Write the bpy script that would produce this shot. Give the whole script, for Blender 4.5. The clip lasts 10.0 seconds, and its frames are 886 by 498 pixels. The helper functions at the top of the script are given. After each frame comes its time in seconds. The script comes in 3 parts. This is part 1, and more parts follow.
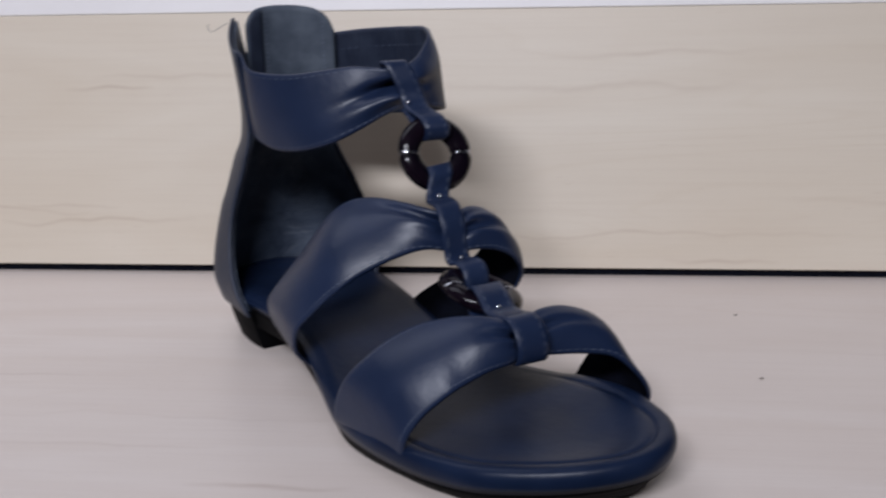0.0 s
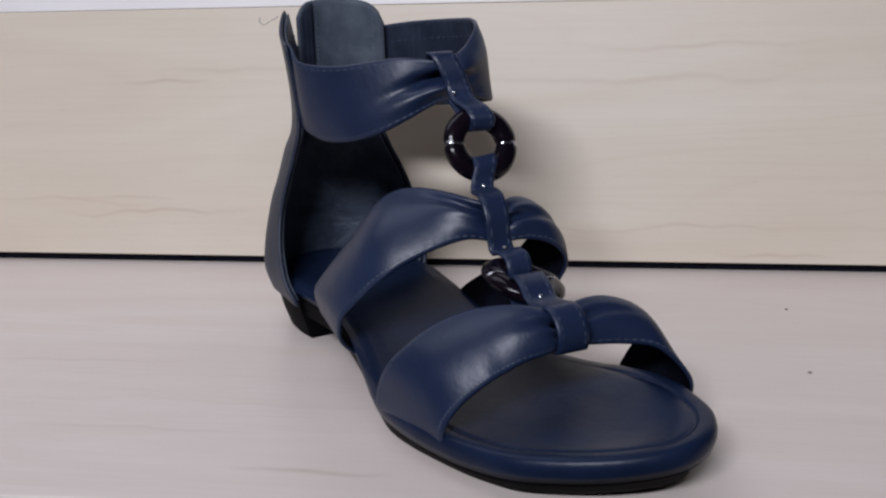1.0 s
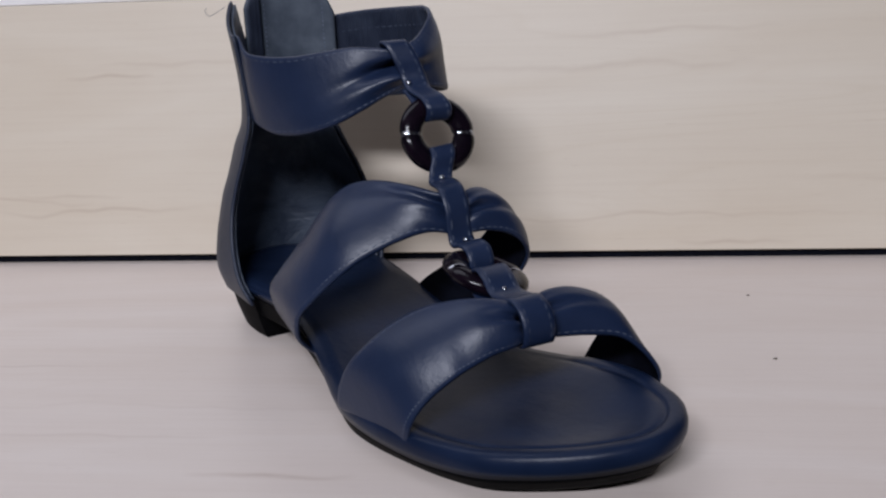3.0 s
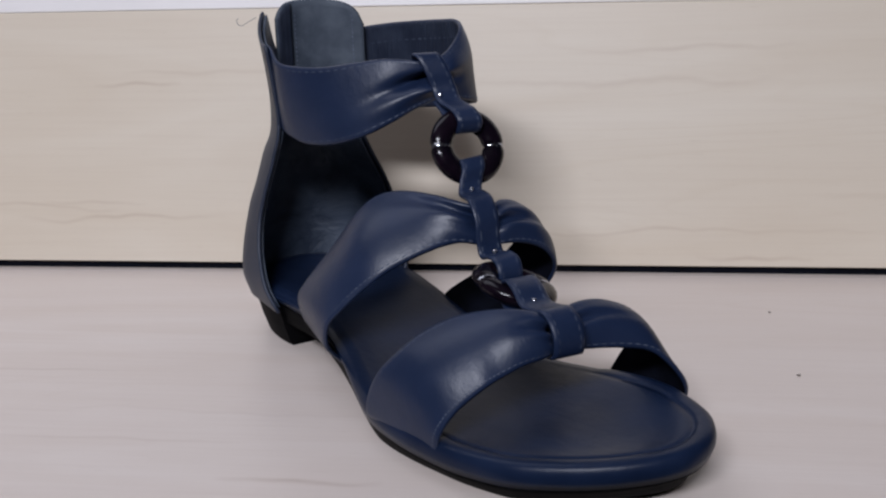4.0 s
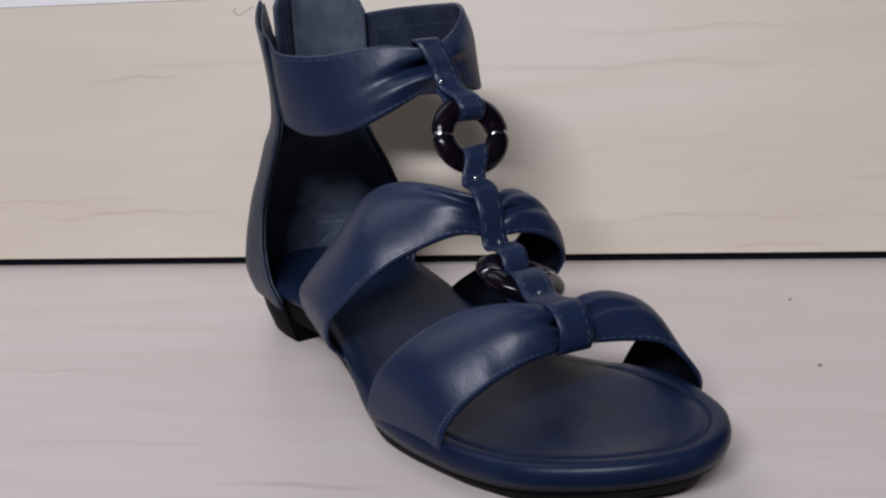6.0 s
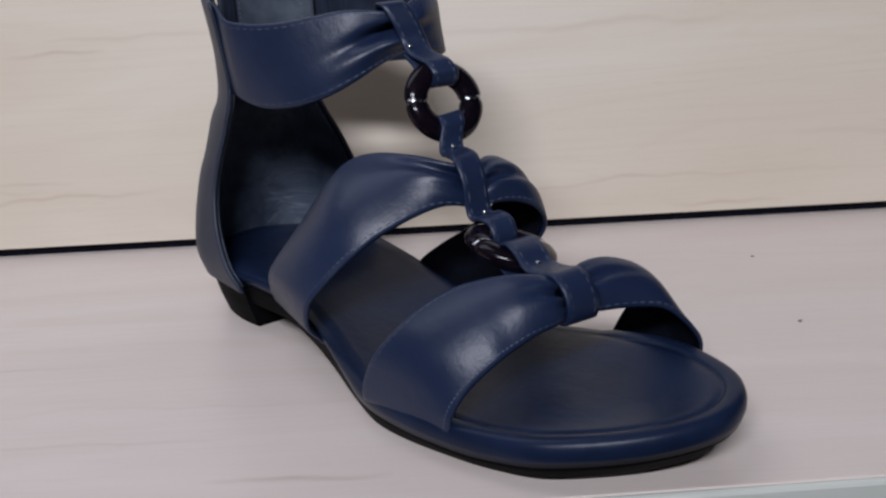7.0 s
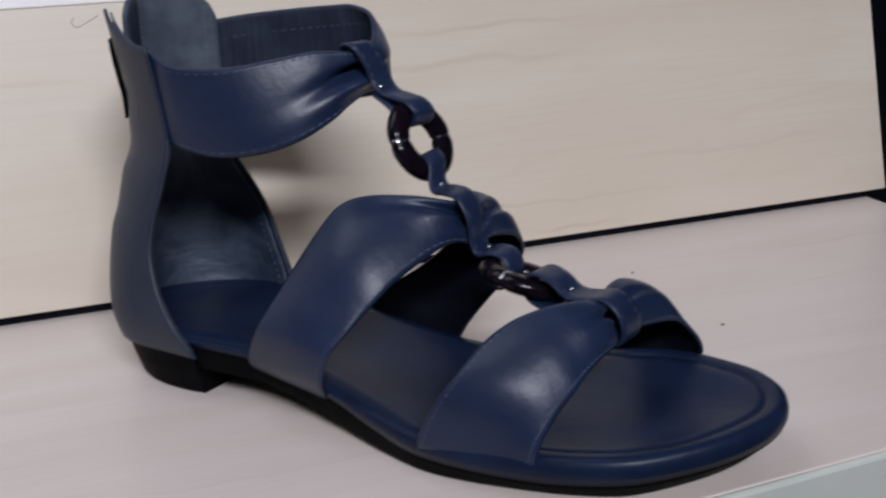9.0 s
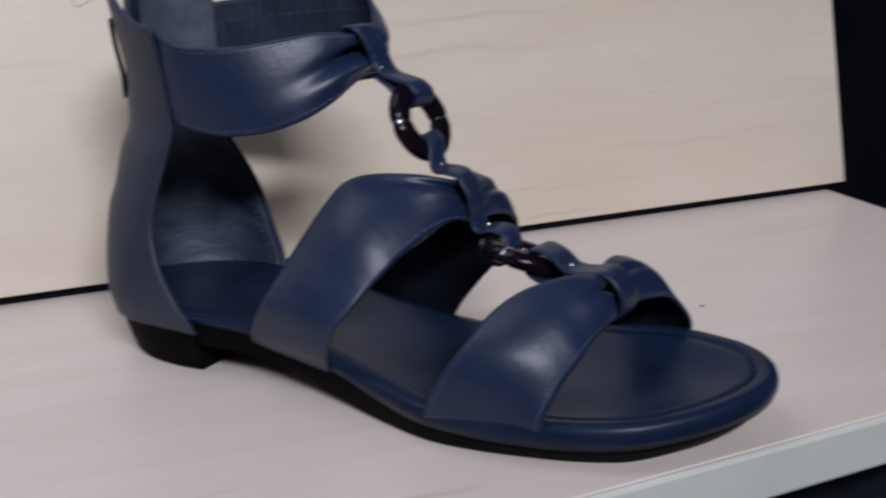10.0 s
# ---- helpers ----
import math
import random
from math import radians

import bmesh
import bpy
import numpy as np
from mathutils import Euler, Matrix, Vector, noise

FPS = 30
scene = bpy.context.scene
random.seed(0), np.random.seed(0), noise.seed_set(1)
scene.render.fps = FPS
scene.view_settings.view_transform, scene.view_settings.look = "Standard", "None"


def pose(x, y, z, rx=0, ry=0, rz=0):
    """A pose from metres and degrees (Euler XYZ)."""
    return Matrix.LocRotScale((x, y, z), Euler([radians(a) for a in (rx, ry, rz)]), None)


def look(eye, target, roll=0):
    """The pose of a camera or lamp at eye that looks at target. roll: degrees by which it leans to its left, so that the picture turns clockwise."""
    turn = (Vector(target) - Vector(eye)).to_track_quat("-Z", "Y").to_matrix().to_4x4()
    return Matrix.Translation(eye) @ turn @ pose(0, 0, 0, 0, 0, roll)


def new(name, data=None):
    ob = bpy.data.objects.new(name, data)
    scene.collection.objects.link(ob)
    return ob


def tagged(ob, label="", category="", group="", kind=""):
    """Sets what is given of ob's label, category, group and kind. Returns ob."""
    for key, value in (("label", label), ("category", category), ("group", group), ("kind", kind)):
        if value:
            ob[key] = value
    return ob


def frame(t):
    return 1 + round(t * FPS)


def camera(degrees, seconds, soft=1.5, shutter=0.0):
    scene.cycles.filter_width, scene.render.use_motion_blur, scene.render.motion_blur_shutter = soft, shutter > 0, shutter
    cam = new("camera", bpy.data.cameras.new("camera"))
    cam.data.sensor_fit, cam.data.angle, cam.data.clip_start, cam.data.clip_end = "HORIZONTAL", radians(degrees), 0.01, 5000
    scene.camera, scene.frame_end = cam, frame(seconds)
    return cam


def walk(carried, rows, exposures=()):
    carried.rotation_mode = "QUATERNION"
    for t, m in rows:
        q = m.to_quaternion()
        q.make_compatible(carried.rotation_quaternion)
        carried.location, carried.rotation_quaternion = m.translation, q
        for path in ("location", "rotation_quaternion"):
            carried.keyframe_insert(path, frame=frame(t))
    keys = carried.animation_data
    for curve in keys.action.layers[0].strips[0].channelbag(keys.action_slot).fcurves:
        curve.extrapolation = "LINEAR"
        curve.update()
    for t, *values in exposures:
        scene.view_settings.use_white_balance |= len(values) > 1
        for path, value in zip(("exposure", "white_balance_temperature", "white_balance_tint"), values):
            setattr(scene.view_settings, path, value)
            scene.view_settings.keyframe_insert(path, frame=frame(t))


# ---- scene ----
cam = camera(41.3, 10.0, soft=2.3, shutter=0.5)
PATH = [
    (0, (0.159, -0.587, 0.193), (-0.061, 1.315, -0.385), -1.5),
    (0.5, (0.163, -0.588, 0.191), (-0.176, 1.291, -0.402), -2.2),
    (1, (0.168, -0.589, 0.19), (-0.164, 1.297, -0.386), -2.1),
    (1.5, (0.166, -0.586, 0.186), (-0.144, 1.302, -0.399), -2.3),
    (2, (0.154, -0.584, 0.191), (-0.137, 1.303, -0.404), -1.9),
    (2.5, (0.164, -0.577, 0.187), (-0.077, 1.316, -0.413), -3.0),
    (4, (0.153, -0.584, 0.187), (-0.098, 1.318, -0.38), -1.7),
    (4.5, (0.15, -0.578, 0.185), (-0.067, 1.313, -0.43), -2.0),
    (5, (0.152, -0.571, 0.185), (-0.119, 1.326, -0.39), -3.1),
    (5.5, (0.159, -0.567, 0.183), (-0.133, 1.316, -0.422), -3.3),
    (6, (0.16, -0.568, 0.184), (-0.138, 1.321, -0.401), -3.2),
    (6.2, (0.16, -0.569, 0.181), (-0.14, 1.32, -0.404), -2.9),
    (7.5, (0.073, -0.544, 0.184), (0.195, 1.332, -0.497), -4.2),
    (8, (0.033, -0.542, 0.188), (0.325, 1.332, -0.444), -3.3),
    (8.5, (-0.004, -0.531, 0.191), (0.478, 1.314, -0.411), -2.9),
    (8.7, (-0.012, -0.529, 0.188), (0.514, 1.303, -0.42), -2.4),
    (9, (-0.03, -0.527, 0.186), (0.613, 1.266, -0.423), -2.1),
    (9.5, (-0.051, -0.525, 0.179), (0.551, 1.278, -0.444), -1.8),
    (10, (-0.057, -0.531, 0.18), (0.691, 1.224, -0.421), -0.8),
]
walk(cam, [(t, look(eye, target, roll)) for t, eye, target, roll in PATH])

# ---- light ----
world = bpy.data.worlds.new("world")
scene.world = world
world.use_nodes = True
world.node_tree.nodes["Background"].inputs[0].default_value = (0.8, 0.85, 1.0, 1)
world.node_tree.nodes["Background"].inputs[1].default_value = 0.006


def area_lamp(name, eye, target, sx, sy, watts, colour):
    lamp = bpy.data.lights.new(name, "AREA")
    lamp.shape, lamp.size, lamp.size_y, lamp.energy, lamp.color = "RECTANGLE", sx, sy, watts, colour
    ob = new(name, lamp)
    ob.matrix_world = look(eye, target)
    return ob


area_lamp("ceiling_lamp_near", (-0.75, 0.05, 1.46), (-0.75, 0.05, 0), 1.5, 0.70, 6.5, (0.945, 0.975, 1.12))
area_lamp("ceiling_lamp_far", (-0.15, -1.98, 1.395), (-0.05, -0.1, 0.05), 0.95, 0.20, 43, (0.955, 0.98, 1.105))
scene.view_settings.exposure = 0.0

# ---- materials ----


def material(name, roughness=0.5, metallic=0.0):
    m = bpy.data.materials.new(name)
    m.use_nodes = True
    b = m.node_tree.nodes["Principled BSDF"]
    b.inputs["Roughness"].default_value, b.inputs["Metallic"].default_value = roughness, metallic
    return m, m.node_tree, b


def node(tree, kind, **values):
    n = tree.nodes.new(kind)
    for key, value in values.items():
        n.inputs[key].default_value = value
    return n


def math_node(tree, op, a, b=None):
    n = tree.nodes.new("ShaderNodeMath")
    n.operation = op
    for k, x in enumerate((a, b)):
        if x is None:
            continue
        if isinstance(x, (int, float)):
            n.inputs[k].default_value = x
        else:
            tree.links.new(x, n.inputs[k])
    return n.outputs[0]


def ramp(tree, src, stops):
    n = tree.nodes.new("ShaderNodeValToRGB")
    e = n.color_ramp.elements
    while len(e) < len(stops):
        e.new(0.5)
    for k, (p, c) in enumerate(stops):
        e[k].position, e[k].color = p, (*c, 1)
    tree.links.new(src, n.inputs[0])
    return n.outputs[0]


def mix(tree, fac, a, b, mode="MIX"):
    n = tree.nodes.new("ShaderNodeMix")
    n.data_type, n.blend_type = "RGBA", mode
    if isinstance(fac, (int, float)):
        n.inputs[0].default_value = fac
    else:
        tree.links.new(fac, n.inputs[0])
    for k, x in ((6, a), (7, b)):
        if isinstance(x, tuple):
            n.inputs[k].default_value = (*x, 1)
        else:
            tree.links.new(x, n.inputs[k])
    return n.outputs[2]


def noise_at(tree, scale, size=(1, 1, 1), detail=3.0, rough=0.5, move=(0, 0, 0), distortion=0.0):
    co = tree.nodes.new("ShaderNodeTexCoord")
    mp = tree.nodes.new("ShaderNodeMapping")
    mp.inputs["Scale"].default_value, mp.inputs["Location"].default_value = size, move
    tree.links.new(co.outputs["Object"], mp.inputs[0])
    n = node(tree, "ShaderNodeTexNoise", Scale=scale, Detail=detail, Roughness=rough, Distortion=distortion)
    tree.links.new(mp.outputs[0], n.inputs["Vector"])
    return n.outputs[0]


def bump(tree, bsdf, height, strength, distance):
    n = node(tree, "ShaderNodeBump", Strength=strength, Distance=distance)
    tree.links.new(height, n.inputs["Height"])
    tree.links.new(n.outputs[0], bsdf.inputs["Normal"])


def wood(name, pale, tan, dark, streaks, across, roughness):
    """Maple laminate, grain along x; streaks are darker figure lines: x, height, half length, wobble phase."""
    m, t, b = material(name, roughness)
    broad = noise_at(t, 1.0, (3.2, 17, 17), 3, 0.5, distortion=1.6)
    fine = noise_at(t, 1.0, (10, 420, 420), 4, 0.65)
    cloud = noise_at(t, 1.0, (5, 9, 9), 3, 0.5, (3, 1, 2))
    col = mix(t, ramp(t, broad, [(0.2, (0, 0, 0)), (0.9, (1, 1, 1))]), pale, tan)
    col = mix(t, math_node(t, "MULTIPLY", ramp(t, fine, [(0.45, (0, 0, 0)), (0.8, (1, 1, 1))]), 0.13), col, dark)
    col = mix(t, math_node(t, "MULTIPLY", ramp(t, cloud, [(0.35, (0, 0, 0)), (0.75, (1, 1, 1))]), 0.42), col, tan)
    figure = noise_at(t, 1.0, (1.7, 15, 15), 2, 0.45, (7, 2, 5), 0.6)
    rings = math_node(t, "ABSOLUTE", math_node(t, "SINE", math_node(t, "MULTIPLY", figure, 62.0)))
    rings = ramp(t, rings, [(0.0, (1, 1, 1)), (0.42, (0, 0, 0))])
    patch = ramp(t, noise_at(t, 1.0, (3.5, 11, 11), 2, 0.5, (1, 8, 4)), [(0.42, (0, 0, 0)), (0.66, (1, 1, 1))])
    col = mix(t, math_node(t, "MULTIPLY", math_node(t, "MULTIPLY", rings, patch), 0.34), col, tan)
    fleck = ramp(t, noise_at(t, 1.0, (75, 900, 900), 2, 0.5, (4, 4, 1)), [(0.66, (0, 0, 0)), (0.74, (1, 1, 1))])
    col = mix(t, math_node(t, "MULTIPLY", fleck, 0.13), col, dark)
    co = t.nodes.new("ShaderNodeTexCoord")
    sep = t.nodes.new("ShaderNodeSeparateXYZ")
    t.links.new(co.outputs["Object"], sep.inputs[0])
    rough_edge = noise_at(t, 1.0, (60, 300, 300), 2, 0.6)
    total = None
    for k, (x, h, half, width, amount) in enumerate(streaks):
        wob = math_node(t, "MULTIPLY", math_node(t, "SUBTRACT", noise_at(t, 1.0, (18, 3, 3), 2, 0.5, (5.3 * k, 0, 0)), 0.5), 0.016)
        d = math_node(t, "ABSOLUTE", math_node(t, "SUBTRACT", math_node(t, "ADD", sep.outputs[across], wob), h))
        line = math_node(t, "MAXIMUM", math_node(t, "SUBTRACT", 1.0, math_node(t, "DIVIDE", d, width)), 0.0)
        run = math_node(t, "MAXIMUM", math_node(t, "SUBTRACT", 1.0, math_node(t, "DIVIDE", math_node(t, "ABSOLUTE", math_node(t, "SUBTRACT", sep.outputs[0], x)), half)), 0.0)
        one = math_node(t, "MULTIPLY", math_node(t, "MULTIPLY", line, math_node(t, "POWER", run, 0.6)), amount)
        total = one if total is None else math_node(t, "MAXIMUM", total, one)
    col = mix(t, math_node(t, "MULTIPLY", total, math_node(t, "ADD", rough_edge, 0.3)), col, dark)
    t.links.new(col, b.inputs["Base Color"])
    bump(t, b, fine, 0.06, 0.0004)
    return m


def leather(name, dark, light, roughness, grain=0.16, sheen=0.42):
    m, t, b = material(name, roughness)
    b.inputs["Specular IOR Level"].default_value = sheen
    big = noise_at(t, 38, detail=3)
    col = mix(t, ramp(t, big, [(0.3, (0, 0, 0)), (0.75, (1, 1, 1))]), dark, light)
    t.links.new(col, b.inputs["Base Color"])
    pores = noise_at(t, 1100, detail=4, rough=0.6)
    crease = noise_at(t, 210, (1, 1.7, 1), detail=4, rough=0.6)
    soft_dent = noise_at(t, 55, detail=2)
    h = math_node(t, "ADD", math_node(t, "MULTIPLY", pores, 0.35), math_node(t, "ADD", math_node(t, "MULTIPLY", crease, 0.8), math_node(t, "MULTIPLY", soft_dent, 1.6)))
    bump(t, b, h, grain, 0.0011)
    scuff = ramp(t, noise_at(t, 420, (1, 1, 2.5), detail=3, rough=0.7), [(0.62, (0, 0, 0)), (0.75, (1, 1, 1))])
    r = math_node(t, "ADD", math_node(t, "MULTIPLY", big, 0.16), math_node(t, "ADD", math_node(t, "MULTIPLY", scuff, 0.12), roughness - 0.08))
    t.links.new(r, b.inputs["Roughness"])
    return m


def plain(name, dark, light, roughness, scale=60, relief=0.1, depth=0.0006, metallic=0.0, sheen=0.5):
    m, t, b = material(name, roughness, metallic)
    b.inputs["Specular IOR Level"].default_value = sheen
    n = noise_at(t, scale, detail=4, rough=0.6)
    t.links.new(mix(t, ramp(t, n, [(0.3, (0, 0, 0)), (0.7, (1, 1, 1))]), dark, light), b.inputs["Base Color"])
    bump(t, b, n, relief, depth)
    return m


PANEL_WOOD = wood("panel_maple", (0.645, 0.578, 0.484), (0.55, 0.462, 0.358), (0.36, 0.25, 0.18),
                  [(-0.10, 0.024, 0.06, 0.0016, 0.42), (-0.115, 0.032, 0.03, 0.0014, 0.34), (-0.15, 0.030, 0.05, 0.0014, 0.30), (0.19, 0.018, 0.11, 0.0014, 0.32),
                   (0.235, 0.004, 0.03, 0.0016, 0.5), (-0.09, 0.094, 0.025, 0.0016, 0.5), (0.165, 0.094, 0.09, 0.0026, 0.30), (0.20, 0.110, 0.06, 0.0018, 0.34), (-0.05, 0.100, 0.05, 0.0016, 0.26),
                   (0.33, 0.035, 0.07, 0.0020, 0.2)], 2, 0.42)
SHELF_WOOD = wood("shelf_maple", (0.69, 0.622, 0.580), (0.60, 0.512, 0.455), (0.36, 0.26, 0.21),
                  [(0.055, -0.233, 0.03, 0.0022, 0.55), (0.02, -0.18, 0.10, 0.0020, 0.16), (-0.08, -0.142, 0.035, 0.0015, 0.42), (-0.02, -0.205, 0.05, 0.0015, 0.24), (0.30, -0.10, 0.10, 0.0022, 0.12),
                   (0.35, -0.055, 0.05, 0.002, 0.25)], 1, 0.36)
EDGE = plain("edge_band", (0.50, 0.52, 0.47), (0.56, 0.57, 0.52), 0.45, 25, 0.05)
WHITE_BOARD = plain("pale_board", (0.70, 0.67, 0.66), (0.76, 0.73, 0.72), 0.4, 12, 0.05)
BLACK_BOARD = plain("black_board", (0.006, 0.007, 0.012), (0.010, 0.011, 0.018), 0.6, 20, 0.1, sheen=0.15)
ROOM_PAINT = plain("room_paint", (0.20, 0.20, 0.21), (0.25, 0.25, 0.25), 0.8, 8, 0.1)
CARPET = plain("grey_carpet", (0.05, 0.05, 0.06), (0.08, 0.08, 0.09), 0.95, 200, 0.4, 0.004)
NAVY = leather("navy_leather", (0.0074, 0.0148, 0.0400), (0.0120, 0.0218, 0.056), 0.39, sheen=0.38)
QUARTER_LEATHER = leather("quarter_leather", (0.0125, 0.0185, 0.0360), (0.0215, 0.0285, 0.0500), 0.47, 0.2, 0.36)
NAVY_SOLE = leather("navy_insole", (0.0046, 0.0096, 0.027), (0.0092, 0.0174, 0.044), 0.34, 0.13, 0.16)
GREY_SUEDE = plain("grey_suede", (0.030, 0.040, 0.058), (0.092, 0.110, 0.138), 0.6, 55, 0.3, 0.0008, sheen=0.2)
SUEDE, suede_tree, suede_bsdf = material("blue_grey_lining", 0.5)
crumple = noise_at(suede_tree, 1.0, (42, 42, 58), 5, 0.62, distortion=0.5)
suede_tree.links.new(mix(suede_tree, ramp(suede_tree, crumple, [(0.35, (0, 0, 0)), (0.75, (1, 1, 1))]), (0.018, 0.028, 0.050), (0.076, 0.096, 0.132)), suede_bsdf.inputs["Base Color"])
suede_bsdf.inputs["Specular IOR Level"].default_value = 0.45
bump(suede_tree, suede_bsdf, crumple, 0.4, 0.004)
BLACK_RUBBER = plain("black_rubber", (0.0012, 0.0012, 0.0016), (0.0028, 0.0028, 0.0034), 0.6, 120, 0.15, sheen=0.04)
WORN_EDGE = leather("worn_edge_leather", (0.026, 0.036, 0.062), (0.070, 0.086, 0.122), 0.5, 0.3)
RING = plain("dark_resin", (0.0025, 0.002, 0.004), (0.008, 0.004, 0.008), 0.16, 130, 0.02, sheen=0.22)
STEEL = plain("bright_steel", (0.52, 0.52, 0.55), (0.64, 0.64, 0.67), 0.14, 200, 0.02, 0.0002, 1.0)
THREAD = plain("grey_blue_thread", (0.055, 0.07, 0.11), (0.12, 0.145, 0.20), 0.8, 300, 0.2)
NAVY_THREAD = plain("navy_thread", (0.010, 0.016, 0.040), (0.085, 0.104, 0.150), 0.8, 45, 0.2)
CUFF_LINING = plain("gathered_lining", (0.008, 0.012, 0.026), (0.026, 0.034, 0.056), 0.55, 60, 0.1, sheen=0.3)
cuff_tree = CUFF_LINING.node_tree
bump(cuff_tree, cuff_tree.nodes["Principled BSDF"], noise_at(cuff_tree, 1.0, (330, 330, 14), 3, 0.6), 0.5, 0.0022)
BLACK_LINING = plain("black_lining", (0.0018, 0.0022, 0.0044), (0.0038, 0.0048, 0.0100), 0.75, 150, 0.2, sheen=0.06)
CRUMB = plain("dark_crumb", (0.14, 0.11, 0.09), (0.22, 0.18, 0.15), 0.9, 900, 0.3)

# ---- mesh tools ----


def mesh_object(name, verts, faces, mat, parent=None, label="", smooth=True):
    me = bpy.data.meshes.new(name)
    me.from_pydata([tuple(v) for v in verts], [], faces)
    bm = bmesh.new()
    bm.from_mesh(me)
    bmesh.ops.remove_doubles(bm, verts=bm.verts, dist=1e-6)
    bmesh.ops.recalc_face_normals(bm, faces=bm.faces)
    bm.to_mesh(me)
    bm.free()
    for p in me.polygons:
        p.use_smooth = smooth
    me.materials.append(mat)
    ob = new(name, me)
    if parent:
        ob.parent = parent
    if label:
        tagged(ob, label)
    return ob


def board(name, x0, x1, y0, y1, z0, z1, mat, bevel=0.001, parent=None, label=""):
    bm = bmesh.new()
    bmesh.ops.create_cube(bm, size=1)
    for v in bm.verts:
        v.co = Vector(((x0 + x1) / 2 + v.co.x * (x1 - x0), (y0 + y1) / 2 + v.co.y * (y1 - y0), (z0 + z1) / 2 + v.co.z * (z1 - z0)))
    if bevel:
        bmesh.ops.bevel(bm, geom=bm.edges[:], offset=bevel, segments=2, affect="EDGES", profile=0.5)
    me = bpy.data.meshes.new(name)
    bm.to_mesh(me)
    bm.free()
    me.materials.append(mat)
    ob = new(name, me)
    if parent:
        ob.parent = parent
    if label:
        tagged(ob, label)
    return ob


def curve_at(points, closed=False):
    """A smooth curve through the points, by its length from 0 to 1."""
    p = np.array(points, float)
    if closed:
        p = np.vstack([p[-1], p, p[0], p[1]])
    else:
        p = np.vstack([2 * p[0] - p[1], p, 2 * p[-1] - p[-2]])
    n = len(p) - 3

    def at(s):
        x = min(max(s, 0.0), 1.0) * n
        k = min(int(x), n - 1)
        f = x - k
        a, b, c, d = p[k], p[k + 1], p[k + 2], p[k + 3]
        return 0.5 * (2 * b + (c - a) * f + (2 * a - 5 * b + 4 * c - d) * f * f + (3 * b - a - 3 * c + d) * f ** 3)
    return at


def smooth_table(pairs):
    xs, ys = zip(*pairs)
    at = curve_at(list(zip(xs, ys)))
    dense = np.array([at(k / 200) for k in range(201)])
    return lambda x: float(np.interp(x, dense[:, 0], dense[:, 1]))


def sheet(name, fn, ns, nw, thick, mat, parent, label="", out=1.0, lip=0.4, inner=None):
    """A leather sheet of real thickness with rounded edges; fn(s, w) is its outer face."""
    P = np.array([[fn(i / ns, j / nw) for j in range(nw + 1)] for i in range(ns + 1)])
    ds = np.gradient(P, axis=0)
    dw = np.gradient(P, axis=1)
    N = np.cross(ds, dw) * out
    N /= np.maximum(np.linalg.norm(N, axis=2, keepdims=True), 1e-12)
    T = dw / np.maximum(np.linalg.norm(dw, axis=2, keepdims=True), 1e-12)
    Q = P - N * thick
    rows = []
    for i in range(ns + 1):
        e1 = P[i, -1] + T[i, -1] * thick * lip - N[i, -1] * thick * 0.5
        e0 = P[i, 0] - T[i, 0] * thick * lip - N[i, 0] * thick * 0.5
        rows.append([*P[i], e1, *Q[i][::-1], e0])
    m = len(rows[0])
    verts = [v for r in rows for v in r]
    faces = [(i * m + j, i * m + (j + 1) % m, (i + 1) * m + (j + 1) % m, (i + 1) * m + j) for i in range(ns) for j in range(m)]
    h = nw + 1
    for i in (0, ns):
        b = i * m
        for j in range(nw):
            faces.append((b + j, b + j + 1, b + m - 3 - j, b + m - 2 - j))
        faces.append((b + nw, b + h, b + h + 1))
        faces.append((b, b + m - 1, b + m - 2))
    ob = mesh_object(name, verts, faces, mat, parent, label)
    if inner:
        ob.data.materials.append(inner)
        for k, f in enumerate(ob.data.polygons):
            if k < ns * m and nw + 2 <= k % m <= 2 * nw + 1:
                f.material_index = 1
    return ob


def stitch_row(fn, w, s0, s1, count, out, verts, faces, lift=0.0002, length=0.62, wide=0.00028):
    """Small raised stitches along one line of a sheet."""
    e = 1e-3
    for k in range(count):
        s = s0 + (s1 - s0) * (k + 0.5) / count
        h = (s1 - s0) / count * length / 2
        a, b = fn(s - h, w), fn(s + h, w)
        d = b - a
        n = np.cross(fn(s + e, w) - fn(s - e, w), fn(s, min(w + e, 1)) - fn(s, w - e)) * out
        n /= max(np.linalg.norm(n), 1e-12)
        side = np.cross(n, d / max(np.linalg.norm(d), 1e-12))
        base = len(verts)
        for c, f in ((a, 0.4), ((a + b) / 2 + n * lift * 0.3, 1.0), (b, 0.4)):
            verts += [c + side * wide * f, c + n * 0.00013 * f, c - side * wide * f]
        for r in (0, 3):
            faces += [(base + r, base + r + 1, base + r + 4, base + r + 3), (base + r + 1, base + r + 2, base + r + 5, base + r + 4)]


# ---- the display: shelf, leaning back panel, room ----
FRONT_Y, FRONT_SLOPE = -0.2622, 0.0484


def skew_front(ob, y0):
    """The shelf front runs slightly out of square with the back panel."""
    for v in ob.data.vertices:
        if v.co.y < y0 + 0.01:
            v.co.y += FRONT_Y + FRONT_SLOPE * v.co.x - y0


